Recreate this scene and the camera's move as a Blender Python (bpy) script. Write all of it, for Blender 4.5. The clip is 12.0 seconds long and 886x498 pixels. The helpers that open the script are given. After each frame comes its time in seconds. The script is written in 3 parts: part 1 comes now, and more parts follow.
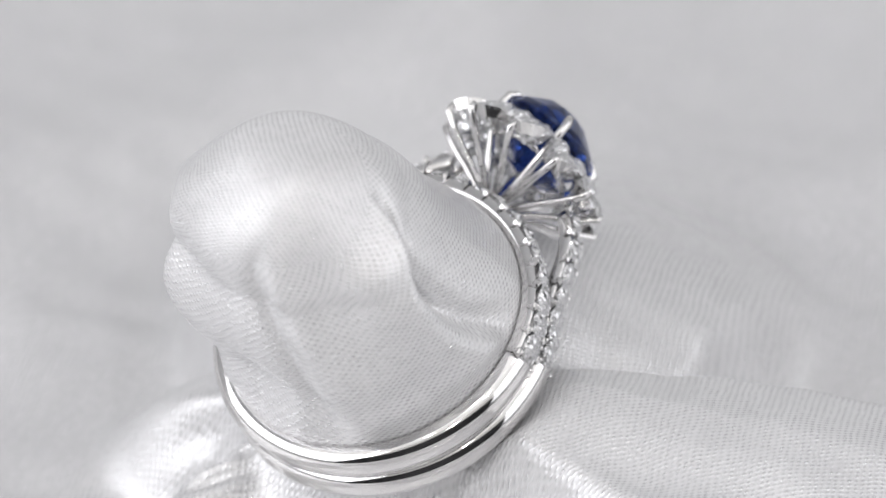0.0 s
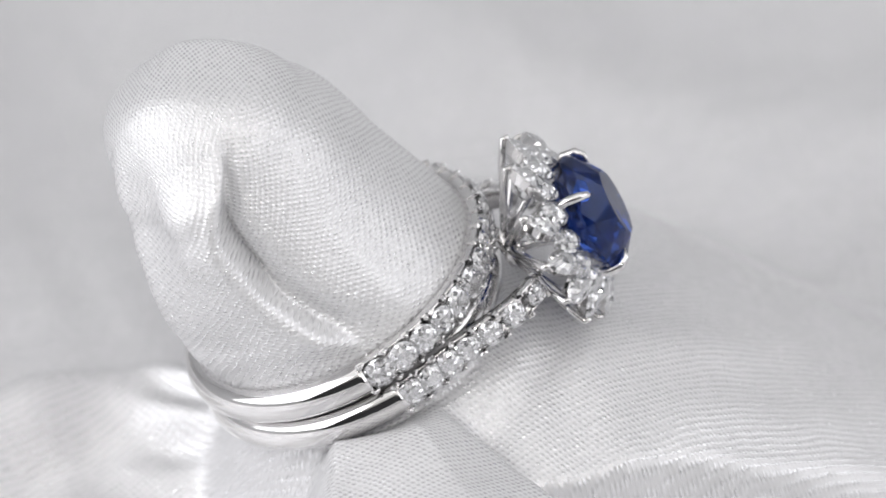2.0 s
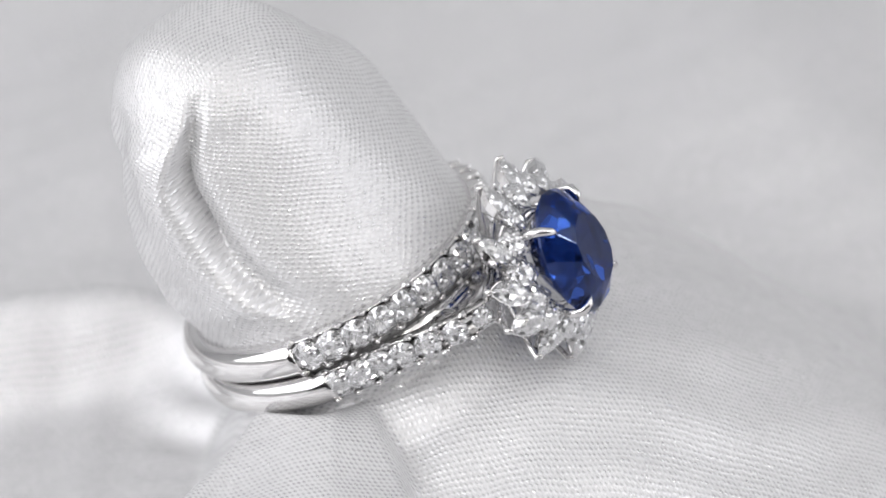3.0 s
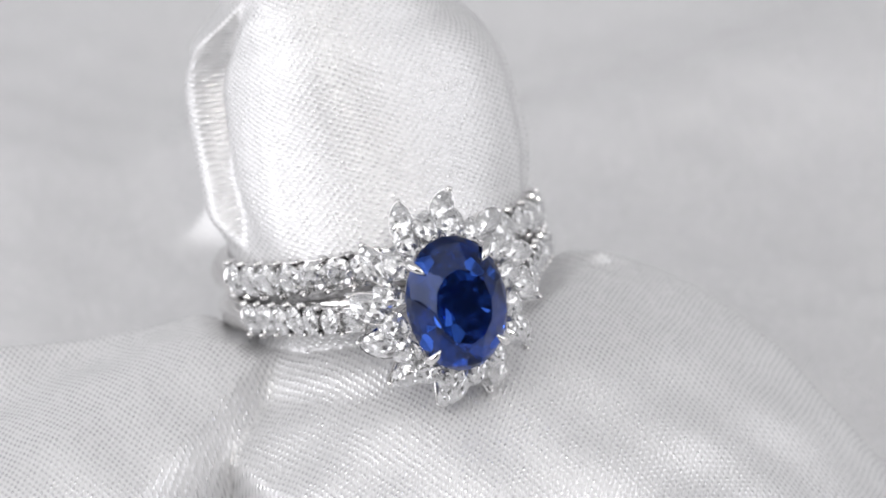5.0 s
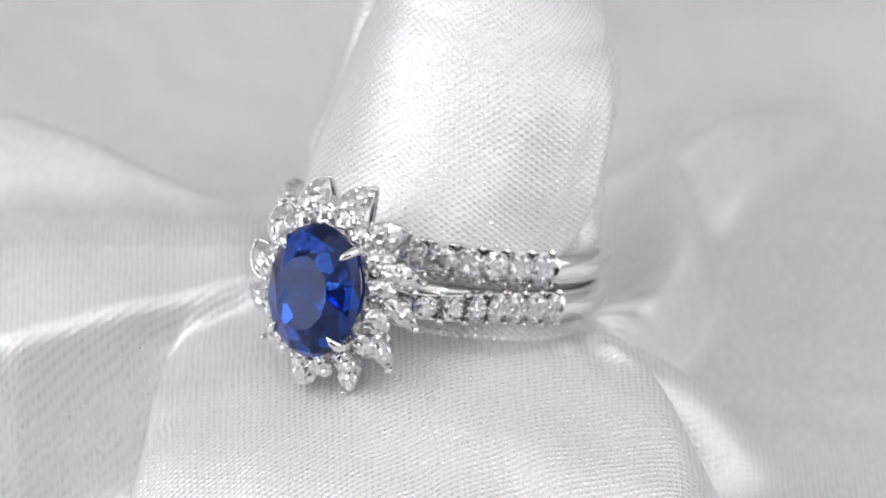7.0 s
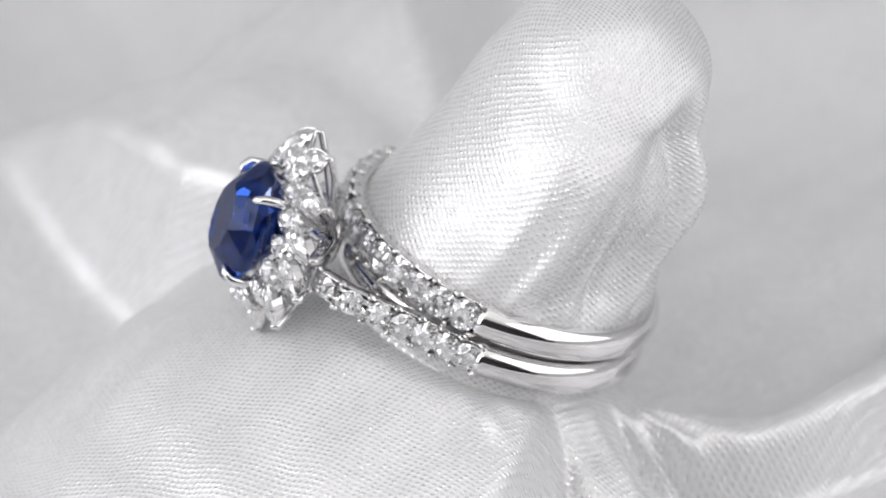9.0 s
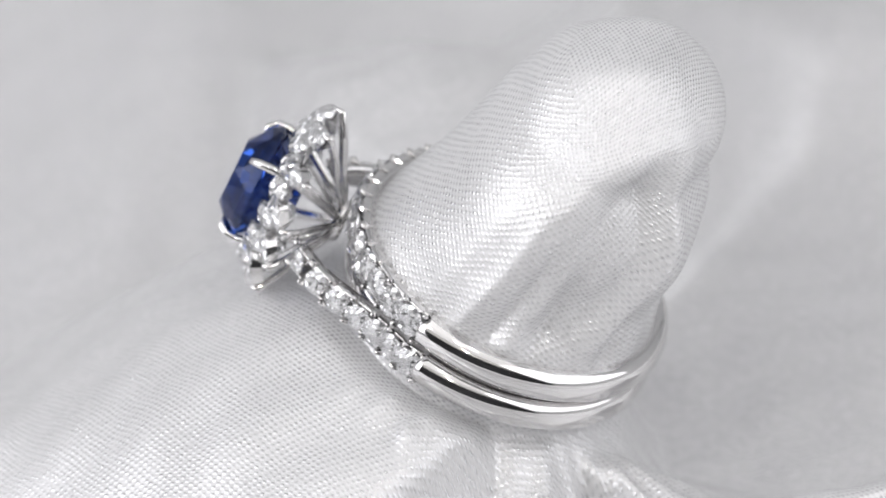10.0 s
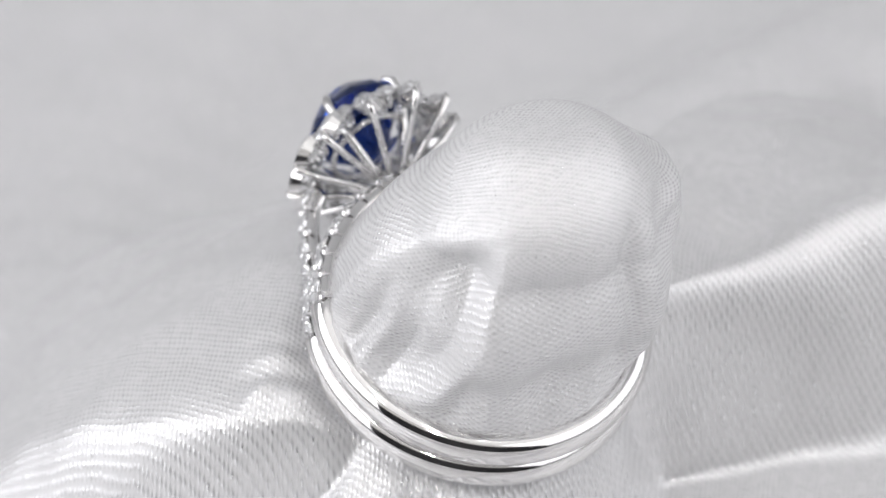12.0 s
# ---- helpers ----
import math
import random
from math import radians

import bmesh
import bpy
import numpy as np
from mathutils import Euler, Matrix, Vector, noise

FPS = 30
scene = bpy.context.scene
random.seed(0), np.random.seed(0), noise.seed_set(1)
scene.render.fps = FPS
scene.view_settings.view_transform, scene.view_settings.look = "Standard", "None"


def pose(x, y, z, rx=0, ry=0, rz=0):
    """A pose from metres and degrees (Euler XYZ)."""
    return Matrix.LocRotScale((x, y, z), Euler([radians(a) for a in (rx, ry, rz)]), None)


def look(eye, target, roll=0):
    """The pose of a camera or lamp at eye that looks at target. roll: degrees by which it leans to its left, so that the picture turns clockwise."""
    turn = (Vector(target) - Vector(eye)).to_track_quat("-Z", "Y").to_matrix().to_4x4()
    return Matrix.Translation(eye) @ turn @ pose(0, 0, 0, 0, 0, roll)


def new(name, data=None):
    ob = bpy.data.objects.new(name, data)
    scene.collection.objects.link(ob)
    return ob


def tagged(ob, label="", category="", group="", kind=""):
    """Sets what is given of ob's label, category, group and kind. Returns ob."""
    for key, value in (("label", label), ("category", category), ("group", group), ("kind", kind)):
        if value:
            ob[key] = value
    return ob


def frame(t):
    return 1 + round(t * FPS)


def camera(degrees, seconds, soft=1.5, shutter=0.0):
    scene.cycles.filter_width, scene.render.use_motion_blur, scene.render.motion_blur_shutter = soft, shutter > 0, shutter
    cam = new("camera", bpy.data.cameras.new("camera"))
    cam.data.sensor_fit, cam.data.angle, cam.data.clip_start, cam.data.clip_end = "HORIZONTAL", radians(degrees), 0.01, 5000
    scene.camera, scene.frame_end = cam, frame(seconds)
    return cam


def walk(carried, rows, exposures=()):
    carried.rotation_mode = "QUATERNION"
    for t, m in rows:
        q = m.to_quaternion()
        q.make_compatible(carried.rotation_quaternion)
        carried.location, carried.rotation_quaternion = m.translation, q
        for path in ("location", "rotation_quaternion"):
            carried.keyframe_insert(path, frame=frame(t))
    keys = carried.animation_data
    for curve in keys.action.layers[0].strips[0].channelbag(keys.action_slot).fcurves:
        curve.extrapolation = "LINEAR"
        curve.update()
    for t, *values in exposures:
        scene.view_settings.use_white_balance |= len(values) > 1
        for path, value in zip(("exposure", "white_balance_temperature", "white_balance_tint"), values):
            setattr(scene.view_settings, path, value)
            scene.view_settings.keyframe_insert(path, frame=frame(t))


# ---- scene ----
MM = 0.001
CENTRE = Vector((-2.664, -4.117, -2.744))        # ring centre, mm, turntable at rest
S = Vector((-0.72243, 0.69090, 0.02737))         # across the ring
H = Vector((0.63311, 0.64506, 0.42787))          # towards the head
N = Vector((-0.27796, -0.32644, 0.90342))        # along the finger, to its tip
RING = Matrix((H, S, N)).transposed().to_4x4()
RING.translation = (CENTRE - 0.15 * S) * MM      # the rings sit a little to one side


def turn(t):
    """Angle of the turntable in degrees at t seconds."""
    s = (t - 6) / 6
    return -23.968 * t - 1.087 * (s * s - 1) + 1.150 * (s ** 3 - s)


# ---- camera: stands still, looks down at 34 degrees with a long lens ----
cam = camera(12, 12.0, soft=1.65)
EYE = Vector((0, -192.81, 131.15)) * MM
pitch, yaw = radians(34.459), radians(-0.355)
ahead = Vector((-math.sin(yaw) * math.cos(pitch), math.cos(yaw) * math.cos(pitch), -math.sin(pitch)))
VIEW = look(EYE, EYE + ahead * 0.23, -2.625)
walk(cam, [(0, VIEW), (12, VIEW)])
cam.data.dof.use_dof = True
cam.data.dof.focus_distance = 0.2255
cam.data.dof.aperture_fstop = 42

# ---- light: a white light tent with softboxes, an LED spot and added sparkle lamps ----
world = bpy.data.worlds.new("studio")
scene.world = world
world.use_nodes = True
world.node_tree.nodes["Background"].inputs[0].default_value = (0.9, 0.93, 1.0, 1)
world.node_tree.nodes["Background"].inputs[1].default_value = 0.05
scene.view_settings.exposure = 0.12


def softbox(name, at, aim, w, h, watts, colour=(1, 1, 1)):
    data = bpy.data.lights.new(name, "AREA")
    data.shape, data.size, data.size_y, data.energy, data.color = "RECTANGLE", w, h, watts, colour
    ob = new(name, data)
    ob.matrix_world = look(at, aim)
    return ob


softbox("softbox_lamp_top", (0.0, -0.16, 0.34), (0, 0, 0), 0.70, 0.46, 0.56, (1.0, 0.98, 0.96))
softbox("softbox_lamp_west", (-0.34, -0.10, 0.19), (0, 0, 0), 0.46, 0.28, 0.95, (0.97, 0.965, 1.0))
softbox("softbox_lamp_east", (0.34, -0.10, 0.19), (0, 0, 0), 0.46, 0.28, 0.50, (0.97, 0.965, 1.0))


def spot(name, at, watts, size=0.004):
    data = bpy.data.lights.new(name, "POINT")
    data.energy, data.shadow_soft_size, data.color = watts, size, (1.0, 0.985, 0.95)
    ob = new(name, data)
    ob.location = at
    return ob


spot("led_and_sparkle_lamp", (0.014, -0.225, 0.185), 0.31)
# small unseen lamps, added to make the stones and satin glitter
for x, y, z in ((-0.16, -0.10, 0.26), (-0.09, -0.19, 0.27), (-0.035, -0.12, 0.31), (0.055, -0.17, 0.29), (0.12, -0.10, 0.28), (0.17, -0.17, 0.20), (-0.17, -0.19, 0.18)):
    spot("led_and_sparkle_lamp", (x, y, z), 0.066, 0.009)


# ---- materials ----
def material(name):
    m = bpy.data.materials.new(name)
    m.use_nodes = True
    nt = m.node_tree
    return m, nt, nt.nodes["Principled BSDF"]


def add(nt, kind, **values):
    node = nt.nodes.new(kind)
    for key, value in values.items():
        node.inputs[key].default_value = value
    return node


def satin_material():
    m, nt, b = material("white_satin")
    L = nt.links.new
    uv = nt.nodes.new("ShaderNodeUVMap")
    uv.uv_map = "weave"
    warp = add(nt, "ShaderNodeTexNoise", Scale=0.35, Detail=2.0)
    L(uv.outputs[0], warp.inputs["Vector"])
    off = nt.nodes.new("ShaderNodeVectorMath")
    off.operation = "MULTIPLY_ADD"
    L(warp.outputs["Color"], off.inputs[0])
    off.inputs[1].default_value = (0.42, 0.42, 0)
    L(uv.outputs[0], off.inputs[2])
    split = nt.nodes.new("ShaderNodeSeparateXYZ")
    L(off.outputs[0], split.inputs[0])

    def calc(op, a, b_=None, c=None):
        node = nt.nodes.new("ShaderNodeMath")
        node.operation = op
        for k, v in enumerate((a, b_, c)):
            if v is None:
                continue
            if isinstance(v, (int, float)):
                node.inputs[k].default_value = v
            else:
                L(v, node.inputs[k])
        return node.outputs[0]

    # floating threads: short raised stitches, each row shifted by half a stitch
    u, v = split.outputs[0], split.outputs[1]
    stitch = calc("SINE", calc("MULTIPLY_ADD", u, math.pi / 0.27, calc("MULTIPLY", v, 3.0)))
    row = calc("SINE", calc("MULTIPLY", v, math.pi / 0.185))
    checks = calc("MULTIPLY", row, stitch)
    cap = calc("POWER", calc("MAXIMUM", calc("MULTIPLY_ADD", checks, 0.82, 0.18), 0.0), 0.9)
    uneven = add(nt, "ShaderNodeTexNoise", Scale=1.6, Detail=4.0)
    L(uv.outputs[0], uneven.inputs["Vector"])
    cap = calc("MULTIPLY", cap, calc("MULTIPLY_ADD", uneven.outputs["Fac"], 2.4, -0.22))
    fine = add(nt, "ShaderNodeTexNoise", Scale=7.0, Detail=3.0)
    L(uv.outputs[0], fine.inputs["Vector"])
    height = calc("MULTIPLY_ADD", fine.outputs["Fac"], 0.55, cap)
    bump = add(nt, "ShaderNodeBump", Strength=1.0, Distance=0.000029)
    L(height, bump.inputs["Height"])
    L(bump.outputs[0], b.inputs["Normal"])
    # the sunk ground between the floats is darker: their shade, put into the colour
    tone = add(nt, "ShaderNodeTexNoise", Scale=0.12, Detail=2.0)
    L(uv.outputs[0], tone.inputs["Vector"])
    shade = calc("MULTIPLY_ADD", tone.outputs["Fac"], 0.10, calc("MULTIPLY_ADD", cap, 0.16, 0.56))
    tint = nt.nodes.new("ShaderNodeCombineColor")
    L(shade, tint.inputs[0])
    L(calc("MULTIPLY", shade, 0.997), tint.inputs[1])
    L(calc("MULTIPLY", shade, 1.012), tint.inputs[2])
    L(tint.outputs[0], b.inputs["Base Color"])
    b.inputs["Roughness"].default_value = 0.24
    b.inputs["Specular IOR Level"].default_value = 1.0
    b.inputs["Sheen Weight"].default_value = 0.15
    gloss = nt.nodes.new("ShaderNodeBsdfAnisotropic")
    gloss.inputs["Color"].default_value = (0.80, 0.80, 0.81, 1)
    gloss.inputs["Roughness"].default_value = 0.25
    gloss.inputs["Anisotropy"].default_value = 0.55
    tan = nt.nodes.new("ShaderNodeTangent")
    tan.direction_type, tan.uv_map = "UV_MAP", "weave"
    L(tan.outputs[0], gloss.inputs["Tangent"])
    L(bump.outputs[0], gloss.inputs["Normal"])
    blend = nt.nodes.new("ShaderNodeMixShader")
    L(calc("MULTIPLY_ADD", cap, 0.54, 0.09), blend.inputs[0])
    L(b.outputs[0], blend.inputs[1])
    L(gloss.outputs[0], blend.inputs[2])
    L(blend.outputs[0], nt.nodes["Material Output"].inputs[0])
    return m


def metal_material(name, colour, rough):
    m, nt, b = material(name)
    noise_ = add(nt, "ShaderNodeTexNoise", Scale=900.0, Detail=3.0)
    geo = nt.nodes.new("ShaderNodeTexCoord")
    nt.links.new(geo.outputs["Object"], noise_.inputs["Vector"])
    ramp = nt.nodes.new("ShaderNodeMapRange")
    ramp.inputs[3].default_value, ramp.inputs[4].default_value = rough * 0.6, rough * 1.6
    nt.links.new(noise_.outputs["Fac"], ramp.inputs[0])
    nt.links.new(ramp.outputs[0], b.inputs["Roughness"])
    b.inputs["Base Color"].default_value = (*colour, 1)
    b.inputs["Metallic"].default_value = 1.0
    return m


def gem_material(name, colour, ior, rough, shine_colour, cell, spread, amount, white_lift_amount=0.0, tint=(1, 1, 1), share=1.0):
    """Clear stone; the flashes of its many small inner facets are a glossy layer whose facets turn at random."""
    m, nt, b = material(name)
    L = nt.links.new
    b.inputs["Base Color"].default_value = (*colour, 1)
    b.inputs["Transmission Weight"].default_value = 1.0
    b.inputs["IOR"].default_value = ior
    b.inputs["Specular Tint"].default_value = (*tint, 1)
    b.inputs["Roughness"].default_value = rough
    co = nt.nodes.new("ShaderNodeTexCoord")
    cells = add(nt, "ShaderNodeTexVoronoi", Scale=1.0 / (cell * MM), Randomness=0.9)
    L(co.outputs["Object"], cells.inputs["Vector"])
    lean = nt.nodes.new("ShaderNodeVectorMath")
    lean.operation = "MULTIPLY_ADD"
    L(cells.outputs["Color"], lean.inputs[0])
    lean.inputs[1].default_value = (2 * spread,) * 3
    lean.inputs[2].default_value = (-spread,) * 3
    geo = nt.nodes.new("ShaderNodeNewGeometry")
    total = nt.nodes.new("ShaderNodeVectorMath")
    L(geo.outputs["Normal"], total.inputs[0])
    L(lean.outputs[0], total.inputs[1])
    unit = nt.nodes.new("ShaderNodeVectorMath")
    unit.operation = "NORMALIZE"
    L(total.outputs[0], unit.inputs[0])
    shine = nt.nodes.new("ShaderNodeBsdfAnisotropic")
    shine.inputs["Color"].default_value = (*shine_colour, 1)
    shine.inputs["Roughness"].default_value = 0.05
    L(unit.outputs[0], shine.inputs["Normal"])
    blend = add(nt, "ShaderNodeMixShader", Fac=amount)
    if share < 1:
        # only some of the facets flash
        chosen = nt.nodes.new("ShaderNodeMapRange")
        pick = nt.nodes.new("ShaderNodeSeparateColor")
        L(cells.outputs["Color"], pick.inputs[0])
        L(pick.outputs[2], chosen.inputs[0])
        chosen.inputs[1].default_value, chosen.inputs[2].default_value = 1 - share - 0.02, 1 - share + 0.02
        chosen.inputs[3].default_value, chosen.inputs[4].default_value = 0.03, amount
        L(chosen.outputs[0], blend.inputs[0])
    L(b.outputs[0], blend.inputs[1])
    L(shine.outputs[0], blend.inputs[2])
    last = blend
    # brightness the clear stone lacks is put in as a white diffuse colour
    if white_lift_amount:
        white_lift = add(nt, "ShaderNodeBsdfDiffuse", Color=(0.95, 0.95, 0.96, 1))
        last = add(nt, "ShaderNodeMixShader", Fac=white_lift_amount)
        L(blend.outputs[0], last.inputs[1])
        L(white_lift.outputs[0], last.inputs[2])
    L(last.outputs[0], nt.nodes["Material Output"].inputs[0])
    return m


def matte_material(name, a, c, scale):
    m, nt, b = material(name)
    tex = add(nt, "ShaderNodeTexNoise", Scale=scale, Detail=4.0)
    co = nt.nodes.new("ShaderNodeTexCoord")
    nt.links.new(co.outputs["Object"], tex.inputs["Vector"])
    ramp = nt.nodes.new("ShaderNodeValToRGB")
    ramp.color_ramp.elements[0].color, ramp.color_ramp.elements[1].color = (*a, 1), (*c, 1)
    nt.links.new(tex.outputs["Fac"], ramp.inputs[0])
    nt.links.new(ramp.outputs[0], b.inputs["Base Color"])
    b.inputs["Roughness"].default_value = 0.8
    return m


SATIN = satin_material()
PLATINUM = metal_material("polished_platinum", (0.76, 0.75, 0.745), 0.07)
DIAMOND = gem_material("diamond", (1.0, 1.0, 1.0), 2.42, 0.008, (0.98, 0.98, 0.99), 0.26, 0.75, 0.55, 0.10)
SAPPHIRE = gem_material("sapphire", (0.0045, 0.020, 0.135), 1.6, 0.008, (0.06, 0.18, 0.80), 0.70, 0.85, 0.40, tint=(0.5, 0.6, 1.0), share=0.16)
TENT = matte_material("tent_fabric", (0.74, 0.75, 0.76), (0.82, 0.82, 0.83), 30.0)
DARK = matte_material("dark_studio_wall", (0.015, 0.015, 0.017), (0.03, 0.03, 0.032), 12.0)
TABLE = matte_material("white_table", (0.68, 0.68, 0.69), (0.76, 0.76, 0.76), 25.0)


# ---- building helpers ----
def mesh_object(name, bm, mat, parent=None, smooth=False, at=None):
    me = bpy.data.meshes.new(name)
    bm.to_mesh(me)
    bm.free()
    me.materials.append(mat)
    for p in me.polygons:
        p.use_smooth = smooth
    ob = new(name, me)
    ob.parent = parent
    if at is not None:
        ob.matrix_basis = at
    return ob


def part(name, bm, mat, parent, label="", smooth=False, at=None):
    return tagged(mesh_object(name, bm, mat, parent, smooth, at), label)


def shared(name, me, parent, at):
    ob = new(name, me)
    ob.parent = parent
    ob.matrix_basis = at
    return ob


def smoothstep(a, b, x):
    t = min(1.0, max(0.0, (x - a) / (b - a)))
    return t * t * (3 - 2 * t)


def interp(x, rows):
    """Smooth interpolation of rows (x, y...)."""
    if x <= rows[0][0]:
        return rows[0][1:]
    for p, q in zip(rows, rows[1:]):
        if x <= q[0]:
            i = rows.index(p)
            o, w = rows[max(i - 1, 0)], rows[min(i + 2, len(rows) - 1)]
            d = q[0] - p[0]
            f = (x - p[0]) / d
            out = []
            for k in range(1, len(p)):
                m0 = (q[k] - o[k]) / (q[0] - o[0]) * d
                m1 = (w[k] - p[k]) / (w[0] - p[0]) * d
                out.append((2 * f ** 3 - 3 * f * f + 1) * p[k] + (f ** 3 - 2 * f * f + f) * m0 + (3 * f * f - 2 * f ** 3) * q[k] + (f ** 3 - f * f) * m1)
            return tuple(out)
    return rows[-1][1:]


def tube(bm, path, radii, sides=8, ends=True):
    """A round rod through the points of path (metres)."""
    rings = []
    n = len(path)
    ref = Vector((0.3, 0.2, 0.9)).normalized()
    for i, p in enumerate(path):
        d = (path[min(i + 1, n - 1)] - path[max(i - 1, 0)]).normalized()
        u = d.cross(ref)
        u.normalize()
        v = d.cross(u)
        rings.append([bm.verts.new(p + radii[i] * (math.cos(k * math.tau / sides) * u + math.sin(k * math.tau / sides) * v)) for k in range(sides)])
    for a, b in zip(rings, rings[1:]):
        for k in range(sides):
            bm.faces.new((a[k], a[(k + 1) % sides], b[(k + 1) % sides], b[k]))
    if ends:
        bm.faces.new(rings[0][::-1])
        bm.faces.new(rings[-1])


def gem_bmesh(outline, crown, pavilion, table=0.56, n=16, culet=0.0, dome=False, stagger=False):
    """A faceted stone: outline(angle) -> x, y in metres at the girdle; table up along z."""
    bm = bmesh.new()
    pts = []
    g = 0.03 * crown + 0.00003
    for i in range(n):
        a = math.tau * i / n
        x, y = outline(a)
        pts += [(x, y, g), (x, y, -g)]
    for i in range(n // 2):
        a = math.tau * 2 * i / n
        x, y = outline(a)
        pts.append((x * table, y * table, crown))
        a2 = math.tau * (2 * i + 1) / n
        x, y = outline(a2)
        pts.append((x * (table + 1) * 0.515, y * (table + 1) * 0.515, crown * 0.56))
        if stagger:
            # uneven hand-cut pavilion with steps that break the mirror image
            wob = 1 + 0.10 * math.sin(5.3 * i + 1.0)
            xe, ye = outline(a)
            pts.append((xe * 0.50 * wob, ye * 0.50 * wob, -pavilion * 0.63))
            pts.append((x * 0.27 / wob, y * 0.27 / wob, -pavilion * 0.85))
        else:
            pts.append((x * 0.36, y * 0.36, -pavilion * 0.70))
        if dome:
            pts.append((x * 0.93, y * 0.93, crown * 0.34))
            pts.append((x * 0.74, y * 0.74, -pavilion * 0.36))
    x, y = outline(math.pi / 2)
    pts += [(0, culet * y, -pavilion), (0, -culet * y, -pavilion)] if culet else [(0, 0, -pavilion)]
    for p in pts:
        bm.verts.new(p)
    bmesh.ops.convex_hull(bm, input=bm.verts[:])
    bmesh.ops.dissolve_limit(bm, angle_limit=radians(1.0), verts=bm.verts[:], edges=bm.edges[:])
    bmesh.ops.recalc_face_normals(bm, faces=bm.faces[:])
    return bm


def gem_mesh(name, *a, mat=None, **k):
    bm = gem_bmesh(*a, **k)
    me = bpy.data.meshes.new(name)
    bm.to_mesh(me)
    bm.free()
    me.materials.append(mat)
    return me


# ---- tent and table (out of view; they close the place) ----
def slab(name, lo, hi, mat, label, category):
    bm = bmesh.new()
    bmesh.ops.create_cube(bm, size=1.0)
    for v in bm.verts:
        v.co = Vector([lo[i] + (v.co[i] + 0.5) * (hi[i] - lo[i]) for i in range(3)])
    bmesh.ops.bevel(bm, geom=bm.edges[:], offset=0.002, segments=2, affect="EDGES")
    return tagged(mesh_object(name, bm, mat), label, category, kind="structure")


slab("floor", (-0.5, -0.5, -0.0460), (0.5, 0.5, -0.0260), TABLE, "plain white table top under the satin", "table")
slab("wall_north", (-0.5, 0.5, -0.046), (0.5, 0.52, 0.5), TENT, "white fabric wall of the light tent", "wall")
slab("wall_west", (-0.52, -0.5, -0.046), (-0.5, 0.5, 0.5), TENT, "white fabric wall of the light tent", "wall")
slab("wall_east", (0.5, -0.5, -0.046), (0.52, 0.5, 0.5), TENT, "white fabric wall of the light tent", "wall")
slab("wall_south", (-0.52, -0.52, -0.046), (0.52, -0.5, 0.5), DARK, "dark curtain wall behind the camera", "wall")
slab("ceiling", (-0.5, -0.5, 0.5), (0.5, 0.5, 0.52), TENT, "white fabric top of the light tent", "ceiling")


# ---- satin cloth: a rounded finger that stands on draped folds ----
def bell(x, w):
    return math.exp(-(x / w) ** 2)


def wrap(d):
    return (d + 180) % 360 - 180


